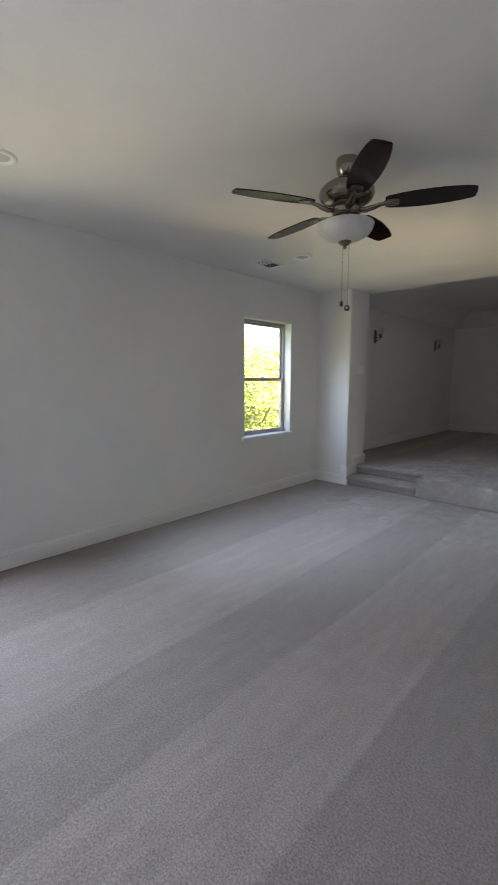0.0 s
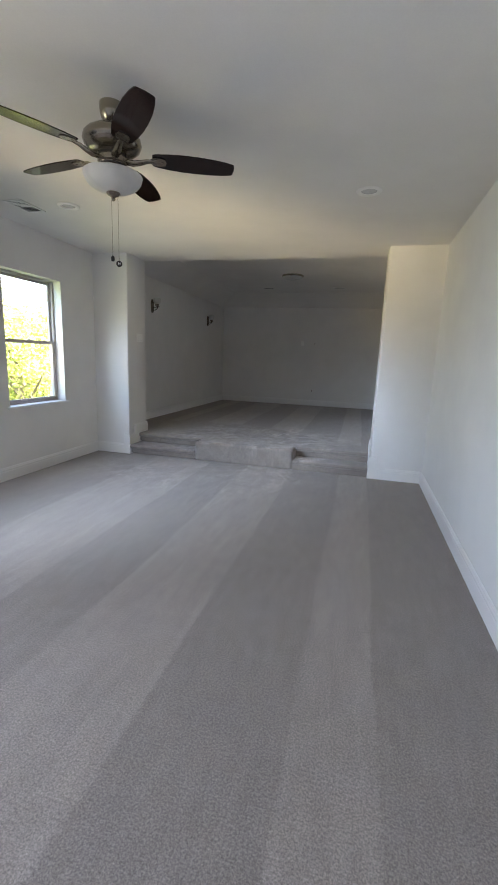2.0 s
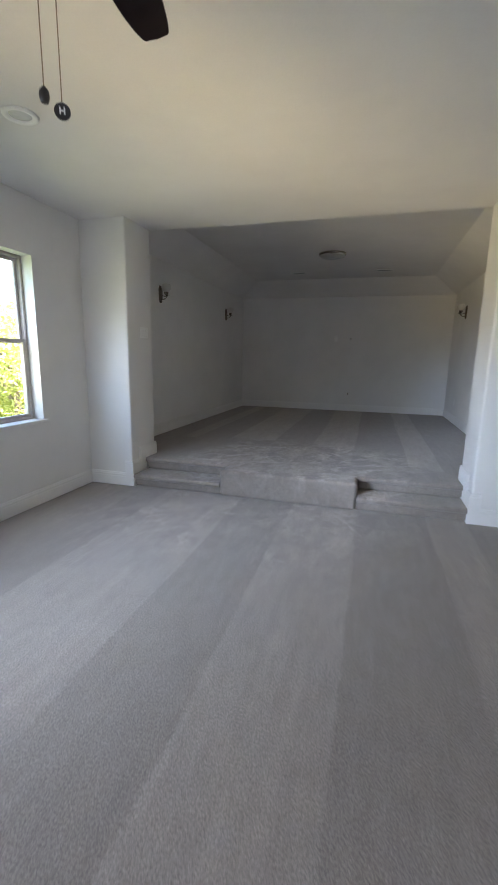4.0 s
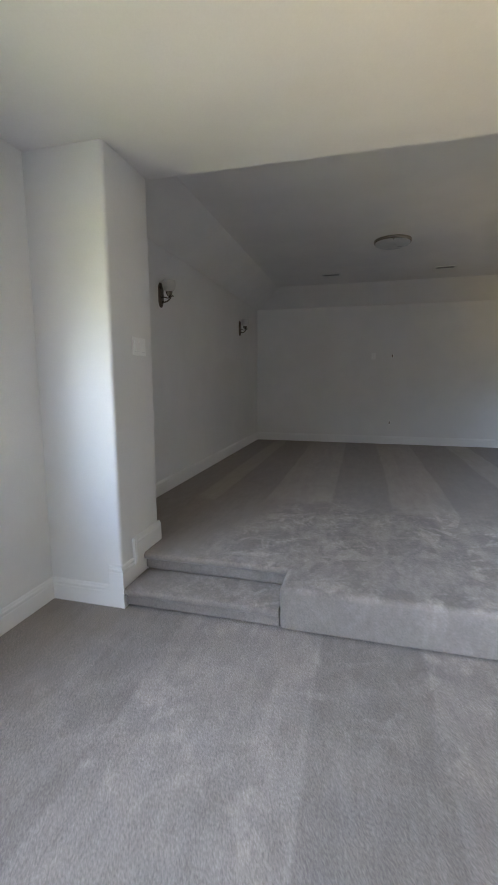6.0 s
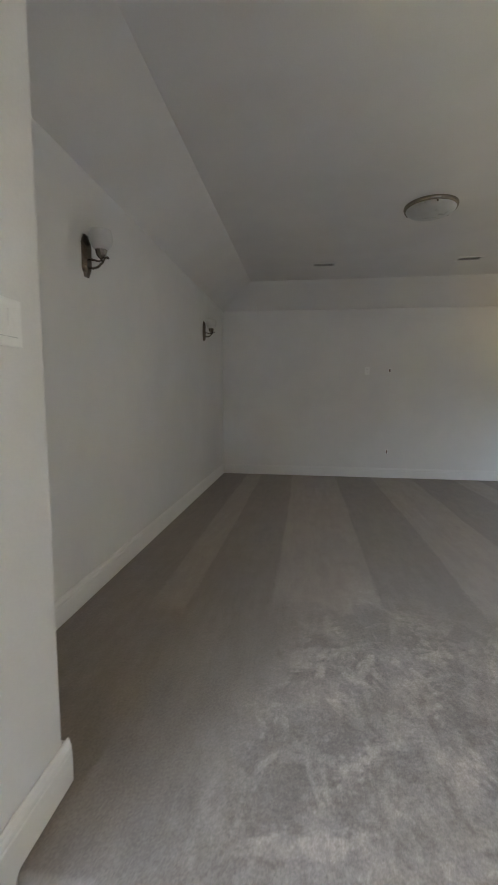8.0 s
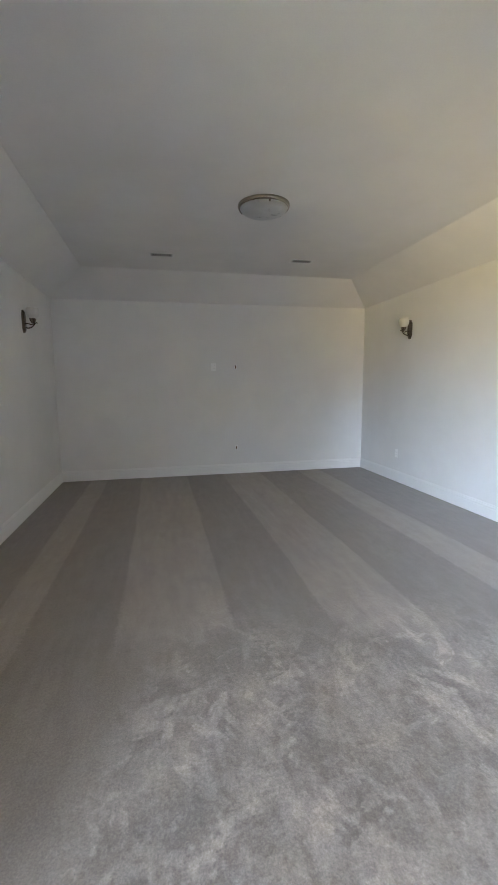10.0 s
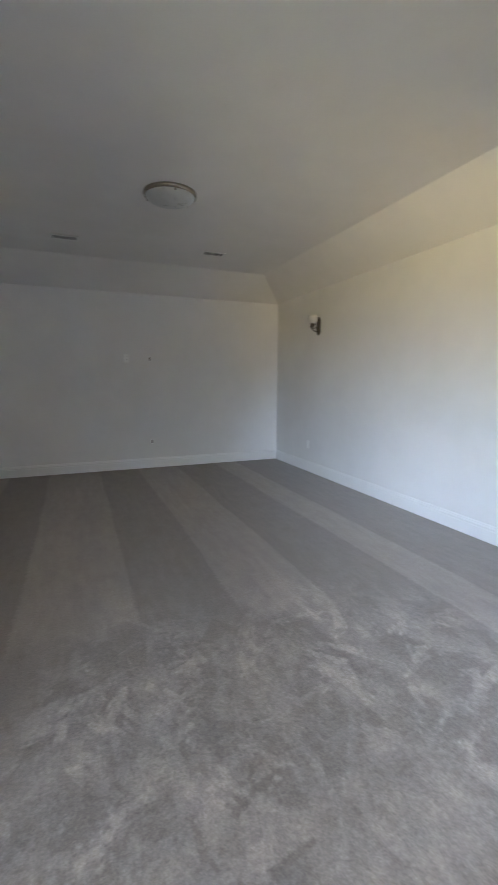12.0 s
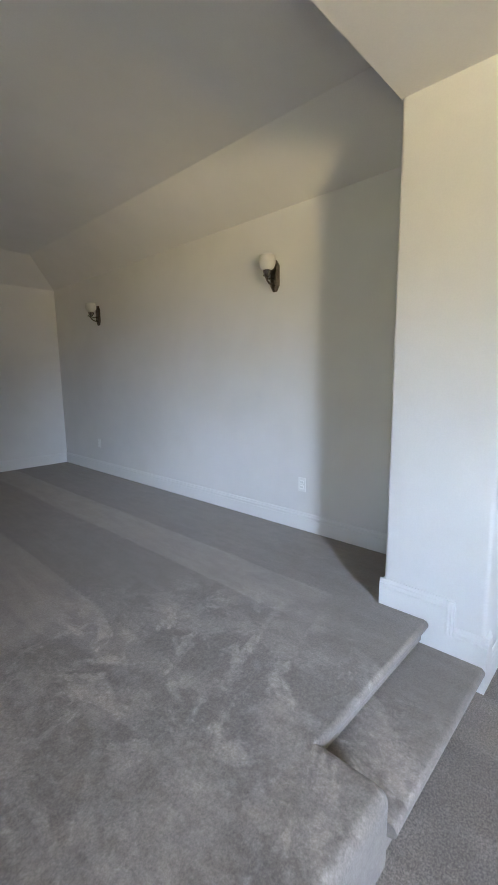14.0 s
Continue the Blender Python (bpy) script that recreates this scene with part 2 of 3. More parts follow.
def pane_glass():
    m, nt, b = shader("pane_glass")
    nt.nodes.remove(b)
    clear = nt.nodes.new("ShaderNodeBsdfTransparent")
    shine = node(nt, "ShaderNodeBsdfGlossy", Roughness=0.02)
    facing = node(nt, "ShaderNodeLayerWeight", Blend=0.5)
    gloss = math_node(nt, "ADD", math_node(nt, "MULTIPLY", math_node(nt, "POWER", facing.outputs["Facing"], 5.0), 0.6), 0.03)
    mix = nt.nodes.new("ShaderNodeMixShader")
    nt.links.new(gloss, mix.inputs[0])
    nt.links.new(clear.outputs[0], mix.inputs[1])
    nt.links.new(shine.outputs[0], mix.inputs[2])
    nt.links.new(mix.outputs[0], nt.nodes["Material Output"].inputs["Surface"])
    return m


def leaf_green():
    m, nt, b = shader("spring_leaves")
    g = nt.nodes.new("ShaderNodeNewGeometry")
    nt.links.new(tint(nt, (0.36, 0.38, 0.11), span(nt, g.outputs["Random Per Island"], 0, 1, 0.6, 1.3, False)), b.inputs["Base Color"])
    b.inputs["Roughness"].default_value = 0.5
    tr = node(nt, "ShaderNodeBsdfTranslucent", Color=(0.40, 0.44, 0.11, 1))
    mix = node(nt, "ShaderNodeMixShader", Fac=0.35)
    nt.links.new(b.outputs[0], mix.inputs[1])
    nt.links.new(tr.outputs[0], mix.inputs[2])
    nt.links.new(mix.outputs[0], nt.nodes["Material Output"].inputs["Surface"])
    return m


WOOD, MILK, PANE, LEAF = blade_wood(), milk_glass(), pane_glass(), leaf_green()


# ---- mesh helpers ----
def mesh_of(bm, name, material, smooth=False):
    bmesh.ops.recalc_face_normals(bm, faces=bm.faces)
    me = bpy.data.meshes.new(name)
    bm.to_mesh(me)
    bm.free()
    me.materials.append(material)
    if smooth:
        for p in me.polygons:
            p.use_smooth = True
        me.set_sharp_from_angle(angle=radians(38))
    return me


def part(name, bm, material, parent=None, label="", smooth=False, at=None):
    ob = new(name, mesh_of(bm, name, material, smooth))
    if at is not None:
        ob.matrix_basis = at
    if parent is not None:
        ob.parent = parent
    if label:
        ob["label"] = label
    return ob


def setting(name, bm, material, label, category, smooth=False):
    return tagged(part(name, bm, material, None, "", smooth), label, category, "", "structure")


def thing(name, label, category, at, group=""):
    ob = new(name)
    ob.empty_display_size = 0.05
    ob.matrix_basis = at
    return tagged(ob, label, category, group)


def box(lo, hi, bm=None, bevel=0.0, segments=2):
    bm2 = bmesh.new()
    bmesh.ops.create_cube(bm2, size=1)
    for v in bm2.verts:
        v.co = Vector([lo[i] + (v.co[i] + 0.5) * (hi[i] - lo[i]) for i in range(3)])
    if bevel:
        bmesh.ops.bevel(bm2, geom=bm2.edges[:], offset=bevel, segments=segments, profile=0.5, affect="EDGES")
    if bm is None:
        return bm2
    return join(bm, bm2)


def join(bm, other):
    me = bpy.data.meshes.new("tmp")
    other.to_mesh(me)
    other.free()
    bm.from_mesh(me)
    bpy.data.meshes.remove(me)
    return bm


def lathe(profile, steps=40, bm=None, caps=True):
    """profile: (radius, z) from bottom to top, turned about z."""
    bm2 = bmesh.new()
    rings = []
    for r, z in profile:
        if r < 1e-6:
            rings.append([bm2.verts.new((0, 0, z))])
        else:
            rings.append([bm2.verts.new((r * math.cos(2 * math.pi * i / steps), r * math.sin(2 * math.pi * i / steps), z)) for i in range(steps)])
    for a, b in zip(rings, rings[1:]):
        for i in range(steps):
            j = (i + 1) % steps
            if len(a) == 1 and len(b) == 1:
                continue
            if len(a) == 1:
                bm2.faces.new((a[0], b[i], b[j]))
            elif len(b) == 1:
                bm2.faces.new((a[i], a[j], b[0]))
            else:
                bm2.faces.new((a[i], a[j], b[j], b[i]))
    if caps:
        for ring in (rings[0], rings[-1]):
            if len(ring) > 2:
                bm2.faces.new(ring)
    return bm2 if bm is None else join(bm, bm2)


def tube(points, radius, steps=10, bm=None):
    """A round rod along points; radius a number or one per point."""
    bm2 = bmesh.new()
    pts = [Vector(p) for p in points]
    radii = radius if isinstance(radius, (list, tuple)) else [radius] * len(pts)
    rings, side = [], None
    for i, p in enumerate(pts):
        d = (pts[min(i + 1, len(pts) - 1)] - pts[max(i - 1, 0)]).normalized()
        if side is None:
            side = d.orthogonal().normalized()
        side = (side - d * side.dot(d)).normalized()
        up = d.cross(side)
        rings.append([bm2.verts.new(p + radii[i] * (math.cos(2 * math.pi * k / steps) * side + math.sin(2 * math.pi * k / steps) * up)) for k in range(steps)])
    for a, b in zip(rings, rings[1:]):
        for k in range(steps):
            bm2.faces.new((a[k], a[(k + 1) % steps], b[(k + 1) % steps], b[k]))
    bm2.faces.new(rings[0])
    bm2.faces.new(rings[-1])
    return bm2 if bm is None else join(bm, bm2)


def extrude_profile(profile, a, b, out, bm=None, up=(0, 0, 1)):
    """Sweeps a closed profile of (outwards, upwards) from a to b."""
    bm2 = bmesh.new()
    out, up = Vector(out), Vector(up)
    rings = [[bm2.verts.new(Vector(p) + out * o + up * u) for o, u in profile] for p in (a, b)]
    n = len(profile)
    for i in range(n):
        bm2.faces.new((rings[0][i], rings[0][(i + 1) % n], rings[1][(i + 1) % n], rings[1][i]))
    bm2.faces.new(rings[0])
    bm2.faces.new(rings[1])
    return bm2 if bm is None else join(bm, bm2)


def holed_wall(us, zs, holes, put):
    """A thick wall over the grid us x zs without the cells in holes; put(u, z, side) gives the place."""
    bm = bmesh.new()
    made = {}

    def v(i, j, s):
        if (i, j, s) not in made:
            made[i, j, s] = bm.verts.new(put(us[i], zs[j], s))
        return made[i, j, s]

    def solid(i, j):
        return 0 <= i < len(us) - 1 and 0 <= j < len(zs) - 1 and (i, j) not in holes

    for i in range(len(us) - 1):
        for j in range(len(zs) - 1):
            if not solid(i, j):
                continue
            for s in (0, 1):
                bm.faces.new((v(i, j, s), v(i + 1, j, s), v(i + 1, j + 1, s), v(i, j + 1, s)))
            for di, dj, p, q in ((-1, 0, (i, j), (i, j + 1)), (1, 0, (i + 1, j), (i + 1, j + 1)), (0, -1, (i, j), (i + 1, j)), (0, 1, (i, j + 1), (i + 1, j + 1))):
                if not solid(i + di, j + dj):
                    bm.faces.new((v(*p, 0), v(*q, 0), v(*q, 1), v(*p, 1)))
    return bm


# ---- structure: front room ----
setting("floor", box((XL - 0.1, YB - 0.1, -0.2), (XR + 0.1, 5.36, 0.0)), CARPET_FRONT, "light grey cut-pile carpet with vacuum lanes", "floor")
us = [YB - 0.16] + sorted(y for w in WINDOWS for y in w) + [5.60]
zs = [-0.25, *WIN_Z, ZC + 0.46]
setting("wall_west", holed_wall(us, zs, {(1, 1), (3, 1)}, lambda u, z, s: (XL - s * WALL, u, z)), WALL_PAINT, "plain pale grey painted wall with two window openings", "wall")
bm = box((XR, YB - 0.16, -0.25), (XR + WALL, 5.60, ZC + 0.46))
setting("wall_east", bm, WALL_PAINT, "plain pale grey painted side wall", "wall")
setting("wall_south", box((XL, YB - WALL, -0.25), (XR, YB, ZC + 0.46)), WALL_PAINT, "plain pale grey painted wall behind", "wall")
setting("ceiling", box((XL, YB, ZC), (XR, YQ, ZC + 0.45)), CEILING_PAINT, "flat pale painted ceiling of front room", "ceiling")


def pier(name, x0, x1, round_x):
    bm = box((x0, YP, -0.2), (x1, YQ, ZC))
    edges = [e for e in bm.edges if abs(e.verts[0].co.z - e.verts[1].co.z) > 1 and abs(e.verts[0].co.x - round_x) < 1e-4]
    bmesh.ops.bevel(bm, geom=edges, offset=0.022, segments=5, profile=0.5, affect="EDGES")
    return setting(name, bm, WALL_PAINT, "pale grey painted pier with bullnose corners beside the opening", "wall", True)


pier("pier_west", XL - 0.05, PL, PL)
pier("pier_east", PR, XR + 0.05, PR)

# ---- structure: raised room ----
setting("wall_west_raised", box((TL - WALL, 5.60, -0.25), (TL, YT + WALL, ZT + 0.2)), WALL_PAINT, "plain pale grey painted side wall of raised room", "wall")
setting("wall_east_raised", box((TR_, 5.60, -0.25), (TR_ + WALL, YT + WALL, ZT + 0.2)), WALL_PAINT, "plain pale grey painted side wall of raised room", "wall")
setting("wall_north", box((TL, YT, -0.25), (TR_, YT + WALL, ZT + 0.2)), WALL_PAINT, "plain pale grey painted end wall", "wall")

RUN = 0.495
bm = bmesh.new()
low = [bm.verts.new(p) for p in ((TL, YQ, ZW), (TL, YT, ZW), (TR_, YT, ZW), (TR_, YQ, ZW))]
top = [bm.verts.new(p) for p in ((TL + RUN, YQ, ZT), (TL + RUN, YT - RUN - 0.05, ZT), (TR_ - RUN, YT - RUN - 0.05, ZT), (TR_ - RUN, YQ, ZT))]
cap = [bm.verts.new((v.co.x, v.co.y, ZT + 0.3)) for v in low]
bm.faces.new(top)
for i in range(3):
    bm.faces.new((low[i], low[i + 1], top[i + 1], top[i]))
for i in range(4):
    bm.faces.new((low[i], low[(i + 1) % 4], cap[(i + 1) % 4], cap[i])) if i < 3 else bm.faces.new((low[3], top[3], top[0], low[0], cap[0], cap[3]))
bm.faces.new(cap)
setting("ceiling_raised", bm, CEILING_PAINT, "pale painted tray ceiling with sloped sides", "ceiling")


def nosed(y_riser, y_back, z0, z1, x0, x1, over=0.034, r=0.025):
    """A carpeted step along x with a rounded nose."""
    foot = z1 - STEP + 0.018
    prof = [(y_back, z0), (y_riser + 0.030, z0), (y_riser + 0.030, foot - 0.004), (y_riser, foot), (y_riser, z1 - 2 * r - 0.004)]
    for k in range(9):
        a = -math.pi / 2 - math.pi * k / 8
        prof.append((y_riser - over + r + r * math.cos(a), z1 - r + r * math.sin(a)))
    prof += [(y_back, z1)]
    return extrude_profile(prof, (x0, 0, 0), (x1, 0, 0), (0, 1, 0))


setting("platform", nosed(5.602, YT + 0.05, -0.15, DECK, TL - 0.05, TR_ + 0.05), CARPET_DECK, "carpeted raised platform with scuffed grey pile", "platform", True)
bm = box((NL, 5.318, 0.018), (NR, 5.5932, DECK))
edges = [e for e in bm.edges if (all(v.co.y < 5.4 for v in e.verts) and max(v.co.z for v in e.verts) > 0.1) or (all(v.co.z > 0.2 for v in e.verts) and abs(e.verts[0].co.x - e.verts[1].co.x) < 0.01)]
bmesh.ops.bevel(bm, geom=edges, offset=0.042, segments=6, profile=0.5, affect="EDGES")
box((NL + 0.030, 5.348, -0.15), (NR - 0.030, 5.592, 0.020), bm)
setting("platform_front", bm, CARPET_DECK, "carpeted block of the platform between two flights", "platform", True)
for x0, x1 in ((PL, NL), (NR, PR)):
    setting("step", nosed(5.335, 5.613, -0.15, STEP, x0, x1), CARPET_DECK, "grey carpeted step with rounded nose", "step", True)

# ---- baseboards ----
BOARD = [(0, 0), (0.016, 0), (0.016, 0.098), (0.013, 0.104), (0.0145, 0.112), (0.0145, 0.122), (0.010, 0.128), (0.0085, 0.138), (0.004, BASE), (0, BASE)]


def board(a, b, out, rise=0.0):
    prof = [(o, u + (rise if u > 0.05 else 0.0)) for o, u in BOARD]
    return setting("baseboard", extrude_profile(prof, a, b, out), TRIM_PAINT, "white painted baseboard with moulded top", "baseboard")


board((XL, YB, 0), (XL, YP, 0), (1, 0, 0))
board((XR, YB, 0), (XR, YP, 0), (-1, 0, 0))
board((XL, YB, 0), (XR, YB, 0), (0, 1, 0))
for inner, side, outer in ((PL, 1, XL), (PR, -1, XR)):
    turn = inner - side * 0.085
    board((outer, YP, 0), (turn, YP, 0), (0, -1, 0))
    board((turn, YP, 0), (inner, YP, 0), (0, -1, 0), STEP)
    board((inner, YP - 0.0165, 0), (inner, 5.482, 0), (side, 0, 0), STEP)
    board((inner, 5.482, 0), (inner, YQ + 0.0165, 0), (side, 0, 0), DECK)
    board((outer, YQ, DECK), (inner, YQ, DECK), (0, 1, 0))
    # the moulded top runs down where the board drops to the step
    bm = extrude_profile([(0, 0), (0.020, 0), (0.022, 0.012), (0.017, 0.016), (0.021, 0.026), (0.018, 0.036), (0.006, 0.045), (0, 0.045)],
                         (inner, 5.452, STEP + 0.10), (inner, 5.452, DECK + BASE - 0.004), (side, 0, 0), None, (0, 1, 0))
    setting("trim", bm, TRIM_PAINT, "short white upright moulding on the stepped baseboard", "trim")
board((TL, YQ, DECK), (TL, YT, DECK), (1, 0, 0))
board((TR_, YQ, DECK), (TR_, YT, DECK), (-1, 0, 0))
board((TL, YT, DECK), (TR_, YT, DECK), (0, -1, 0))


# ---- windows ----
def window(name, y0, y1):
    z0, z1 = WIN_Z
    w = tagged(new(name), "single-hung window with grey vinyl frame and white sill", "window", "", "structure")
    w.matrix_basis = pose(XL - 0.13, (y0 + y1) / 2, z0)
    W, H = (y1 - y0) / 2, z1 - z0
    f = 0.027
    for nm, lo, hi in (("jamb", (-0.055, -W, 0.0), (0.02, -W + f, H)), ("jamb", (-0.055, W - f, 0.0), (0.02, W, H)),
                       ("head", (-0.055, -W + f, H - f), (0.02, W - f, H)), ("window_frame", (-0.055, -W + f, 0.0), (0.02, W - f, 0.042))):
        part(nm, box(lo, hi, None, 0.003), VINYL, w)
    mid = H * 0.495
    for nm, lo_z, hi_z, x in (("lower_sash", 0.042, mid + 0.022, -0.012), ("upper_sash", mid - 0.018, H - f, -0.042)):
        s = 0.028
        bm = box((x, -W + f, lo_z), (x + 0.026, -W + f + s, hi_z), None, 0.002)
        box((x, W - f - s, lo_z), (x + 0.026, W - f, hi_z), bm, 0.002)
        box((x, -W + f + s, lo_z), (x + 0.026, W - f - s, lo_z + s), bm, 0.002)
        box((x, -W + f + s, hi_z - s), (x + 0.026, W - f - s, hi_z), bm, 0.002)
        sash = part(nm, bm, VINYL, w)
        g = part("pane", box((x + 0.010, -W + f + s, lo_z + s), (x + 0.014, W - f - s, hi_z - s)), PANE, sash)
        g.visible_shadow = False
    part("sash_lock", box((0.014, -0.03, mid + 0.022), (0.034, 0.03, mid + 0.034), None, 0.004), VINYL, w)
    bm = box((0.02, -W + 0.002, -0.004), (0.134, W - 0.002, 0.018), None, 0.003)
    box((0.1325, -W - 0.045, -0.012), (0.158, W + 0.045, 0.018), bm, 0.005)
    part("window_sill", bm, TRIM_PAINT, w, "white painted sill")
    return w


for i, (y0, y1) in enumerate(WINDOWS):
    window("window_%d" % (i + 1), y0, y1)


# ---- ceiling fan ----
def ceiling_fan():
    fan = thing("ceiling_fan", "brushed nickel ceiling fan with five dark blades and glass bowl", "ceiling fan", pose(-1.07, 2.25, ZC))
    part("canopy", lathe([(0.018, -0.092), (0.040, -0.088), (0.056, -0.070), (0.063, -0.040), (0.065, -0.006), (0.063, 0)], 40), NICKEL, fan, "", True)
    part("downrod", lathe([(0.0125, -0.16), (0.0125, -0.08)], 20), NICKEL, fan, "", True)
    part("motor_housing", lathe([(0.050, -0.240), (0.090, -0.238), (0.126, -0.228), (0.148, -0.210), (0.157, -0.188), (0.152, -0.164), (0.138, -0.148), (0.126, -0.144), (0.113, -0.131), (0.085, -0.115), (0.050, -0.106), (0.022, -0.102), (0.020, -0.09)], 48), NICKEL, fan, "", True)
    housing = part("switch_housing", lathe([(0.060, -0.354), (0.078, -0.352), (0.080, -0.336), (0.072, -0.330), (0.070, -0.312), (0.072, -0.296), (0.080, -0.290), (0.082, -0.268), (0.074, -0.262), (0.070, -0.236)], 40), NICKEL, fan, "", True)
    # shade in the housing's grooves, put in as near-black rings
    for z in (-0.252, -0.304, -0.326):
        part("band", lathe([(0.066, z - 0.005), (0.0735, z - 0.004), (0.0735, z + 0.004), (0.066, z + 0.005)], 40), DARK, housing, "dark shadow band", True)
    bowl = [(0.0, -0.440)]
    for k in range(1, 15):
        a = math.pi / 2 * k / 14
        bowl.append((0.158 * math.sin(a) ** 0.92, -0.355 - 0.085 * math.cos(a)))
    bowl += [(0.161, -0.350), (0.158, -0.346), (0.148, -0.348), (0.06, -0.346)]
    part("glass_bowl", lathe(bowl, 56, None, False), MILK, fan, "white frosted glass bowl", True)
    part("finial", lathe([(0.0, -0.482), (0.007, -0.480), (0.011, -0.472), (0.008, -0.465), (0.014, -0.460), (0.030, -0.452), (0.038, -0.442), (0.036, -0.435), (0.0, -0.432)], 28), NICKEL, fan, "", True)
    for k in range(5):
        a = 25.3 + 72 * k
        at = pose(0, 0, -0.250, 0, 0, a) @ pose(0, 0, 0, -10, 0, 0)
        # blade with rounded tip and slightly bowed sides
        bm = bmesh.new()
        outline = [(0.215, 0.044), (0.23, 0.053), (0.30, 0.066), (0.38, 0.073), (0.46, 0.074), (0.55, 0.069), (0.62, 0.059), (0.662, 0.048), (0.672, 0.040), (0.677, 0.0)]
        ring = [(x, y) for x, y in outline] + [(x, -y) for x, y in reversed(outline[:-1])]
        lower = [bm.verts.new((x, y, -0.003)) for x, y in ring]
        bm.faces.new(lower)
        ex = bmesh.ops.extrude_face_region(bm, geom=bm.faces[:])
        for v in ex["geom"]:
            if isinstance(v, bmesh.types.BMVert):
                v.co.z += 0.006
        blade = part("blade", bm, WOOD, fan, "dark walnut blade", False, at)
        bm = bmesh.new()
        ring = [(0.205, 0.016), (0.225, 0.034), (0.262, 0.036), (0.285, 0.026), (0.292, 0.0), (0.285, -0.026), (0.262, -0.036), (0.225, -0.034), (0.205, -0.016)]
        lower = [bm.verts.new((x, y, -0.0075)) for x, y in ring]
        bm.faces.new(lower)
        ex = bmesh.ops.extrude_face_region(bm, geom=bm.faces[:])
        for v in ex["geom"]:
            if isinstance(v, bmesh.types.BMVert):
                v.co.z += 0.004
        tube([(0.070, 0.010, -0.026), (0.11, 0.012, -0.030), (0.15, 0.010, -0.022), (0.185, 0.008, -0.010), (0.225, 0.004, -0.006)], [0.010, 0.010, 0.009, 0.008, 0.006], 8, bm)
        tube([(0.070, -0.010, -0.026), (0.11, -0.012, -0.030), (0.15, -0.010, -0.022), (0.185, -0.008, -0.010), (0.225, -0.004, -0.006)], [0.010, 0.010, 0.009, 0.008, 0.006], 8, bm)
        for sx, sy in ((0.235, 0.02), (0.235, -0.02), (0.272, 0.0)):
            join(bm, box((sx - 0.005, sy - 0.005, -0.0095), (sx + 0.005, sy + 0.005, -0.007), None, 0.001))
        part("blade_iron", bm, NICKEL, fan, "", True, at)
    for dx, dy, z_end, disc in ((-0.006, -0.010, -0.787, False), (0.022, 0.010, -0.812, True)):
        chain = part("pull_chain", tube([(dx, dy, -0.455), (dx, dy, -0.60), (dx, dy, z_end + 0.018)], 0.0013, 6), NICKEL, fan)
        if disc:
            bm = lathe([(0.0, -0.004), (0.014, -0.004), (0.017, -0.002), (0.017, 0.002), (0.014, 0.004), (0.0, 0.004)], 24)
            fob = part("fob", bm, FOB, chain, "dark round fob with pale mark", True, pose(dx, dy, z_end, 90, 0, 35))
            bm = box((-0.006, -0.007, 0.0042), (-0.003, 0.007, 0.0050))
            box((0.003, -0.007, 0.0042), (0.006, 0.007, 0.0050), bm)
            box((-0.003, -0.0015, 0.0042), (0.003, 0.0015, 0.0050), bm)
            part("mark", bm, PLASTIC, chain, "", False, pose(dx, dy, z_end, 90, 0, 35))
        else:
            bm = lathe([(0.0, -0.016), (0.008, -0.014), (0.011, -0.004), (0.010, 0.008), (0.004, 0.016), (0.0, 0.018)], 18)
            part("fob", bm, FOB, chain, "dark bell-shaped fob", True, pose(dx, dy, z_end))
    return fan


ceiling_fan()


# ---- ceiling fittings ----
def downlight(x, y):
    d = thing("recessed_downlight", "white trimmed recessed ceiling downlight, switched off", "downlight", pose(x, y, ZC), "recessed downlights in the ceiling")
    part("trim_ring", lathe([(0.060, -0.001), (0.070, -0.011), (0.080, -0.014), (0.091, -0.011), (0.098, -0.004), (0.098, 0.0)], 40, None, False), PLASTIC, d, "", True)
    # flat lens; its grey puts in the shade of the missing recess
    part("lens", lathe([(0.0, -0.0045), (0.040, -0.004), (0.060, -0.0025), (0.064, -0.001)], 36, None, False), LENS, d, "frosted lens greyed for the shade of the recess", True)
    return d


for x, y in ((0.30, 3.664), (-2.39, 3.62), (-2.47, 0.88)):
    downlight(x, y)


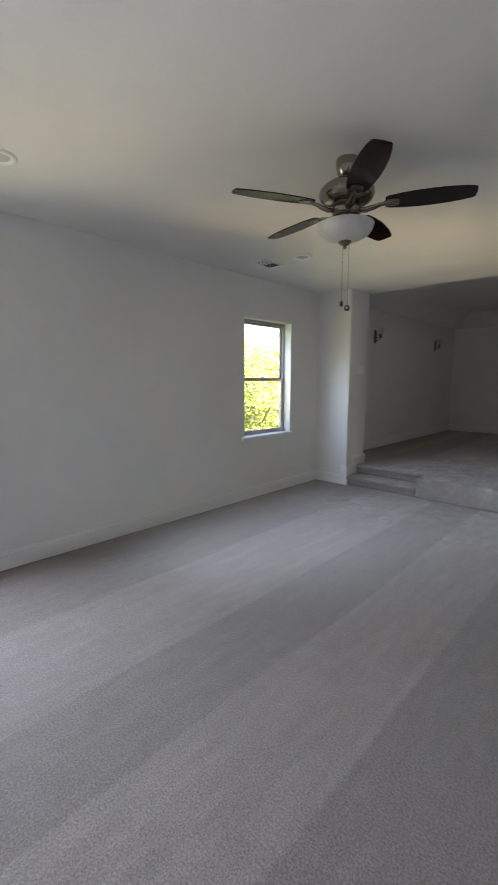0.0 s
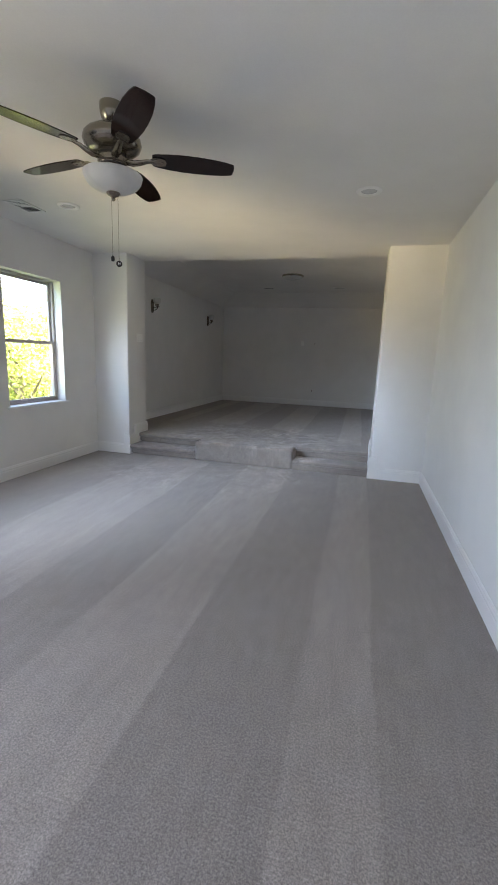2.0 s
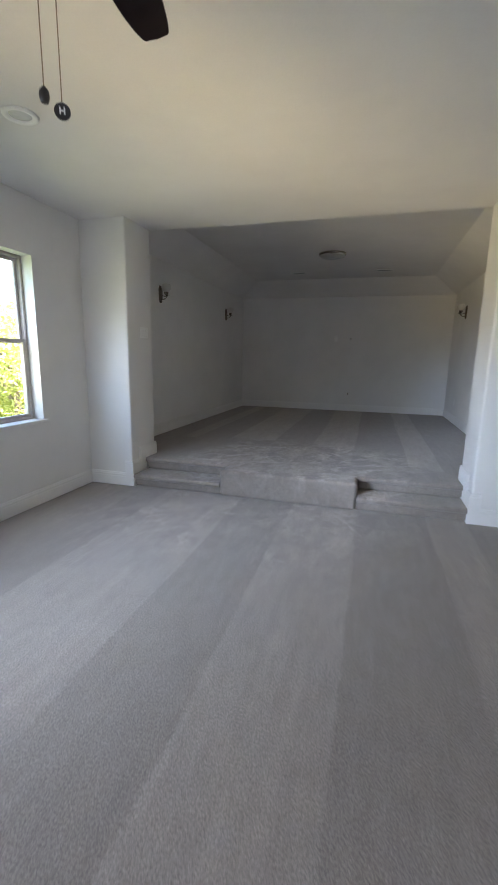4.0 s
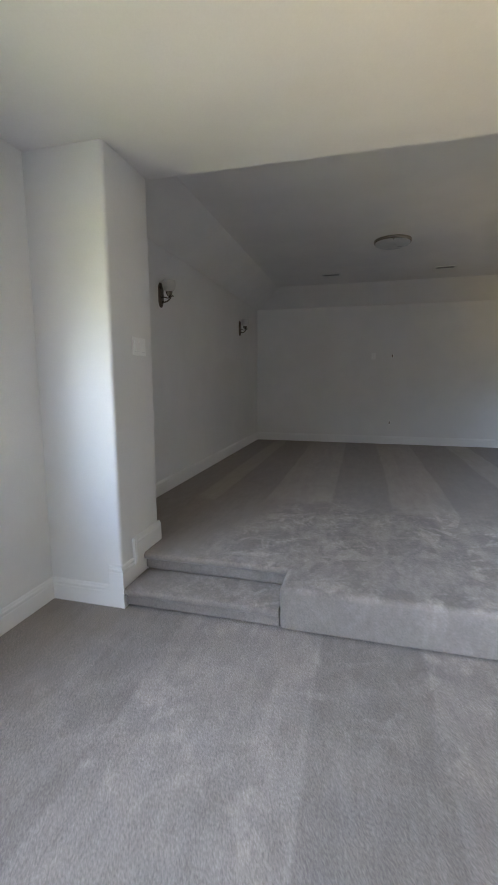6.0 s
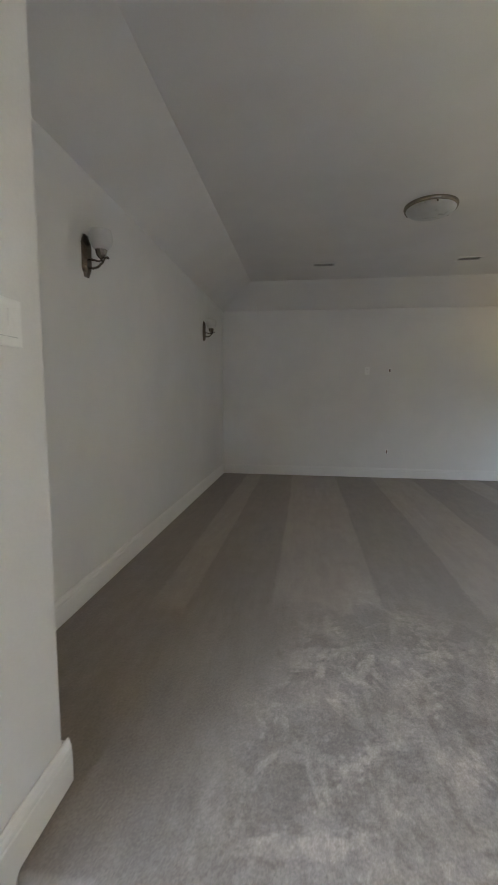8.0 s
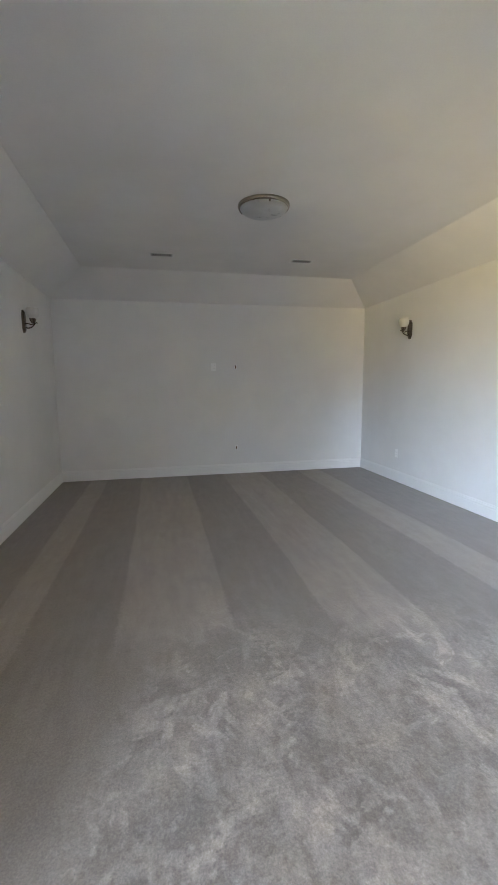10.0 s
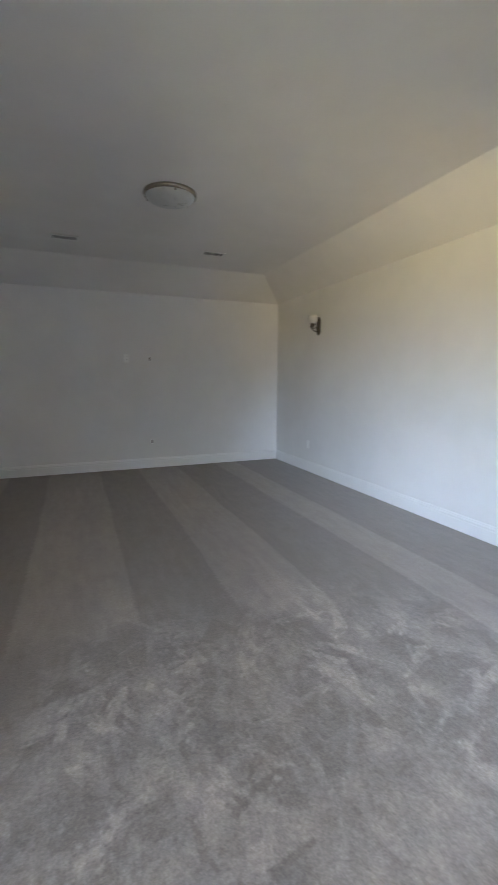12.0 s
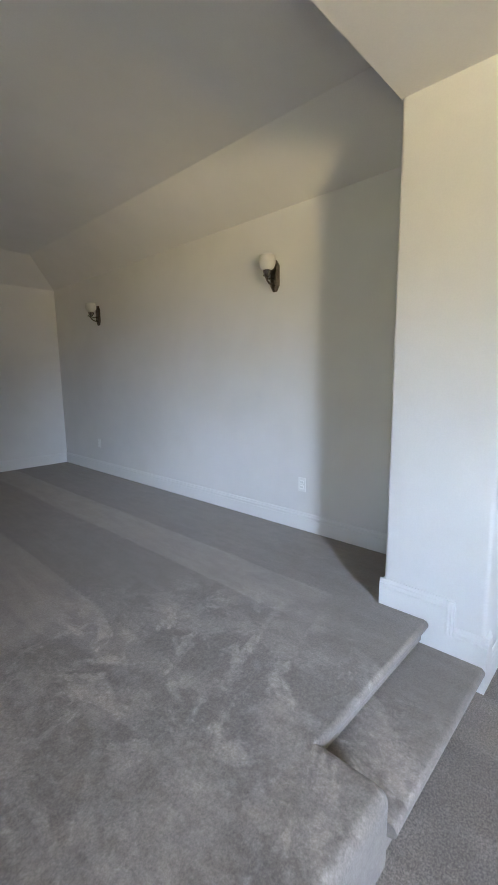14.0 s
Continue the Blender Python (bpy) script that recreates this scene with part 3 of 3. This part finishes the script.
def register(x, y, z, sx, sy, split):
    """A ceiling air register with louvres across its length."""
    v = thing("ceiling_vent", "white painted ceiling air register with dark louvre gaps", "vent", pose(x, y, z), "ceiling air registers")
    # near-black sheet put in for the shade of the duct behind the louvres
    part("duct_shade", box((-sx / 2 + 0.012, -sy / 2 + 0.012, -0.003), (sx / 2 - 0.012, sy / 2 - 0.012, -0.001)), DARK, v)
    m = 0.024
    bm = box((-sx / 2, -sy / 2, -0.009), (-sx / 2 + m, sy / 2, 0.0), None, 0.003)
    box((sx / 2 - m, -sy / 2, -0.009), (sx / 2, sy / 2, 0.0), bm, 0.003)
    box((-sx / 2 + m, -sy / 2, -0.009), (sx / 2 - m, -sy / 2 + m, 0.0), bm, 0.003)
    box((-sx / 2 + m, sy / 2 - m, -0.009), (sx / 2 - m, sy / 2, 0.0), bm, 0.003)
    part("frame", bm, GRILLE, v)
    long_y = sy > sx
    n = 9
    length = (sy if long_y else sx) - 2 * m
    depth = (sx if long_y else sy) - 2 * m
    for i in range(n):
        c = -length / 2 + length * (i + 0.5) / n
        lean = 16 if i < n * split else -16
        bm = box((-0.006, -depth / 2, -0.0008), (0.006, depth / 2, 0.0008))
        at = pose(0, c, -0.0085, 0, 0, 90) if long_y else pose(c, 0, -0.0085)
        part("slat", bm, GRILLE, v, "", False, at @ pose(0, 0, 0, 0, lean, 0))
    return v


register(-2.82, 3.56, ZC, 0.20, 0.33, 0.55)
register(-2.82, 0.78, ZC, 0.20, 0.33, 0.55)
register(-1.89, 10.0, ZT, 0.28, 0.16, 1.0)
register(-0.27, 9.96, ZT, 0.28, 0.16, 0.0)

flush = thing("flush_ceiling_light", "round flush ceiling light, frosted dome in metal ring", "ceiling light", pose(-1.085, 8.53, ZT))
part("ring", lathe([(0.192, -0.028), (0.200, -0.031), (0.208, -0.024), (0.212, -0.010), (0.210, 0.0)], 56, None, False), NICKEL, flush, "antique nickel ring", True)
dome = [(0.0, -0.085)]
for k in range(1, 11):
    a = math.pi / 2 * k / 10
    dome.append((0.196 * math.sin(a), -0.022 - 0.063 * math.cos(a)))
part("glass_dome", lathe(dome, 56, None, False), FROST, flush, "grey-white frosted glass dome", True)
for k in range(3):
    a = radians(30 + 120 * k)
    part("clip", lathe([(0.0, -0.046), (0.007, -0.043), (0.008, -0.034), (0.006, -0.026), (0.0, -0.024)], 14), BRONZE, flush, "", True, pose(0.190 * math.cos(a), 0.190 * math.sin(a), 0))


# ---- wall sconces ----
def sconce():
    """Built against a wall at x = 0 that faces +x; the base of the plate is at z = 0."""
    s = thing("wall_sconce", "antique nickel wall sconce with white glass tulip shade, unlit", "wall lamp", pose(0, 0, 0), "wall sconces of the raised room")
    bm = bmesh.new()
    w, h = 0.044, 0.235
    outline = [(-0.018, 0.0), (0.018, 0.0), (w, 0.045), (w, h - 0.045), (0.018, h), (-0.018, h), (-w, h - 0.045), (-w, 0.045)]
    loops = []
    for x, k in ((0.0, 1.0), (0.010, 1.0), (0.024, 0.62)):
        loops.append([bm.verts.new((x, y * k, h / 2 + (z - h / 2) * (k if k == 1 else 0.80))) for y, z in outline])
    for a, b in zip(loops, loops[1:]):
        for i in range(8):
            bm.faces.new((a[i], a[(i + 1) % 8], b[(i + 1) % 8], b[i]))
    bm.faces.new(loops[0])
    bm.faces.new(loops[-1])
    part("backplate", bm, BRONZE, s)
    arm = [(0.020, 0, 0.055), (0.045, 0, 0.048), (0.075, 0, 0.055), (0.100, 0, 0.075), (0.118, 0, 0.100), (0.135, 0, 0.108), (0.140, 0, 0.100)]
    bm = tube(arm, [0.007, 0.007, 0.007, 0.0065, 0.006, 0.006, 0.0075], 10)
    tube([(0.020, 0, 0.095), (0.040, 0, 0.098), (0.062, 0, 0.092), (0.085, 0, 0.086), (0.104, 0, 0.096)], [0.007, 0.006, 0.006, 0.006, 0.006], 10, bm)
    join(bm, lathe([(0.0, 0.085), (0.006, 0.086), (0.009, 0.094), (0.006, 0.102), (0.0, 0.103)], 12)).verts.ensure_lookup_table()
    part("arm", bm, BRONZE, s, "", True)
    part("cup", lathe([(0.006, 0.098), (0.016, 0.104), (0.028, 0.122), (0.033, 0.144), (0.035, 0.147), (0.031, 0.148), (0.0, 0.146)], 28), NICKEL, s, "polished cup under the shade", True, pose(0.098, 0, 0))
    part("shade", lathe([(0.026, 0.146), (0.046, 0.158), (0.060, 0.180), (0.066, 0.205), (0.064, 0.232), (0.058, 0.254), (0.054, 0.254), (0.060, 0.230), (0.062, 0.205), (0.056, 0.182), (0.042, 0.162), (0.0, 0.150)], 36, None, False), MILK, s, "white glass tulip shade", True, pose(0.098, 0, 0))
    return s


SCONCE_Z = 2.156
first = sconce()
spots = [pose(TL, 7.093, SCONCE_Z), pose(TL, 9.945, SCONCE_Z), pose(TR_, 7.093, SCONCE_Z, 0, 0, 180), pose(TR_, 9.945, SCONCE_Z, 0, 0, 180)]
first.matrix_basis = spots[0]
for m in spots[1:]:
    copy_thing(first, m)


# ---- switches and outlets ----
def switch_plate():
    s = thing("light_switch", "white three-gang rocker switch plate on painted wall", "light switch", pose(PL, 5.635, 1.655))
    part("plate", box((0, -0.0825, -0.058), (0.006, 0.0825, 0.058), None, 0.003), PLASTIC, s)
    for k in (-1, 0, 1):
        part("rocker", box((0.004, k * 0.046 - 0.0165, -0.033), (0.0085, k * 0.046 + 0.0165, 0.033), None, 0.0012), PLASTIC, s, "", False, pose(0, 0, 0, 0, 2.5, 0))
        part("gap", box((0.0062, k * 0.046 - 0.0175, -0.0355), (0.0066, k * 0.046 + 0.0175, -0.0335)), LENS, s)


def outlet(m, label):
    o = thing("wall_outlet", label, "outlet", m, "wall outlets")
    part("plate", box((0, -0.035, -0.057), (0.005, 0.035, 0.057), None, 0.0024), PLASTIC, o)
    for dz in (-0.020, 0.020):
        face = part("socket", box((0.004, -0.017, dz - 0.014), (0.0068, 0.017, dz + 0.014), None, 0.004), PLASTIC, o)
        bm = box((0.0068, -0.008, dz - 0.004), (0.0072, -0.006, dz + 0.005))
        box((0.0068, 0.006, dz - 0.004), (0.0072, 0.008, dz + 0.004), bm)
        part("slots", bm, DARK, face)


switch_plate()
outlet(pose(TR_, 6.824, 0.638, 0, 0, 180), "white duplex outlet low on painted wall")
outlet(pose(TR_, 10.15, 0.65, 0, 0, 180), "white duplex outlet low on painted wall")
outlet(pose(-1.18, YT, 1.857, 0, 0, -90), "white outlet high on end wall for a screen")
for z, label in ((1.857, "small dark cable opening high on end wall"), (0.656, "small dark cable opening low on end wall")):
    stub = thing("cable_stub", label, "cable outlet", pose(-0.857, YT, z, 0, 0, -90), "cable openings in the end wall")
    part("grommet", box((0, -0.018, -0.036), (0.004, 0.018, 0.036), None, 0.002), PLASTIC, stub)
    part("hole", box((0.0042, -0.009, -0.024), (0.006, 0.009, 0.024), None, 0.0006), RUST, stub)

# ---- outside ----
bm = bmesh.new()
bmesh.ops.create_grid(bm, x_segments=20, y_segments=20, size=600)
for v in bm.verts:
    v.co.z = -3.3
setting("ground", bm, GRASS, "rough spring grass below the window", "ground")


def tree(x, y, height, seed):
    rng = random.Random(seed)
    t = thing("tree", "leafy spring tree in yellow-green leaf outside the window", "tree", pose(x, y, -3.3), "trees outside")
    lean = rng.uniform(-0.4, 0.4)
    bm = tube([(0, 0, -0.1), (lean * 0.2, 0.05, height * 0.25), (lean * 0.6, 0.1, height * 0.5), (lean, 0.1, height * 0.8)], [0.19, 0.15, 0.11, 0.04], 9)
    tips = []
    for k in range(11):
        z = height * rng.uniform(0.28, 0.75)
        a = rng.uniform(0, 2 * math.pi)
        ln = rng.uniform(1.2, 2.4)
        p0 = Vector((lean * z / height, 0.08, z))
        p2 = p0 + Vector((math.cos(a) * ln, math.sin(a) * ln, ln * rng.uniform(0.35, 0.9)))
        p1 = (p0 + p2) / 2 + Vector((0, 0, -0.12))
        tube([p0, p1, p2], [0.06, 0.04, 0.015], 6, bm)
        tips += [p1, p2, (p1 + p2) / 2]
    part("trunk", bm, BARK, t, "", True)
    verts, faces = [], []
    for c in tips + [Vector((lean, 0, height * 0.86)), Vector((lean, 0.3, height * 0.92))]:
        for _ in range(rng.randint(5, 7)):
            cc = c + Vector((rng.gauss(0, 0.45), rng.gauss(0, 0.45), rng.gauss(0, 0.35)))
            for _ in range(46):
                p = cc + Vector((rng.gauss(0, 0.24), rng.gauss(0, 0.24), rng.gauss(0, 0.17)))
                d = Vector((rng.gauss(0, 1), rng.gauss(0, 1), rng.gauss(0, 0.6))).normalized()
                s = d.orthogonal().normalized()
                ln, wd = rng.uniform(0.05, 0.09), rng.uniform(0.022, 0.04)
                i = len(verts)
                verts += [p - d * ln, p + s * wd + d.cross(s) * 0.01, p + d * ln, p - s * wd + d.cross(s) * 0.01]
                faces.append((i, i + 1, i + 2, i + 3))
    me = bpy.data.meshes.new("crown")
    me.from_pydata(verts, [], faces)
    me.materials.append(LEAF)
    crown = new("crown", me)
    crown.parent = t


for i, (x, y, h) in enumerate(((-9.5, 10.5, 5.6), (-12.5, 13.0, 6.4), (-11.0, 16.5, 6.0), (-15.5, 18.5, 7.6), (-15.0, 14.5, 6.6), (-19.0, 24.0, 8.6), (-20.0, 18.0, 7.6),
                             (-13.5, 10.8, 5.2), (-16.5, 21.5, 7.0), (-22.0, 27.5, 8.4), (-24.0, 21.5, 7.6), (-10.5, 13.2, 4.6), (-13.0, 18.8, 5.4))):
    tree(x, y, h, 11 + i)
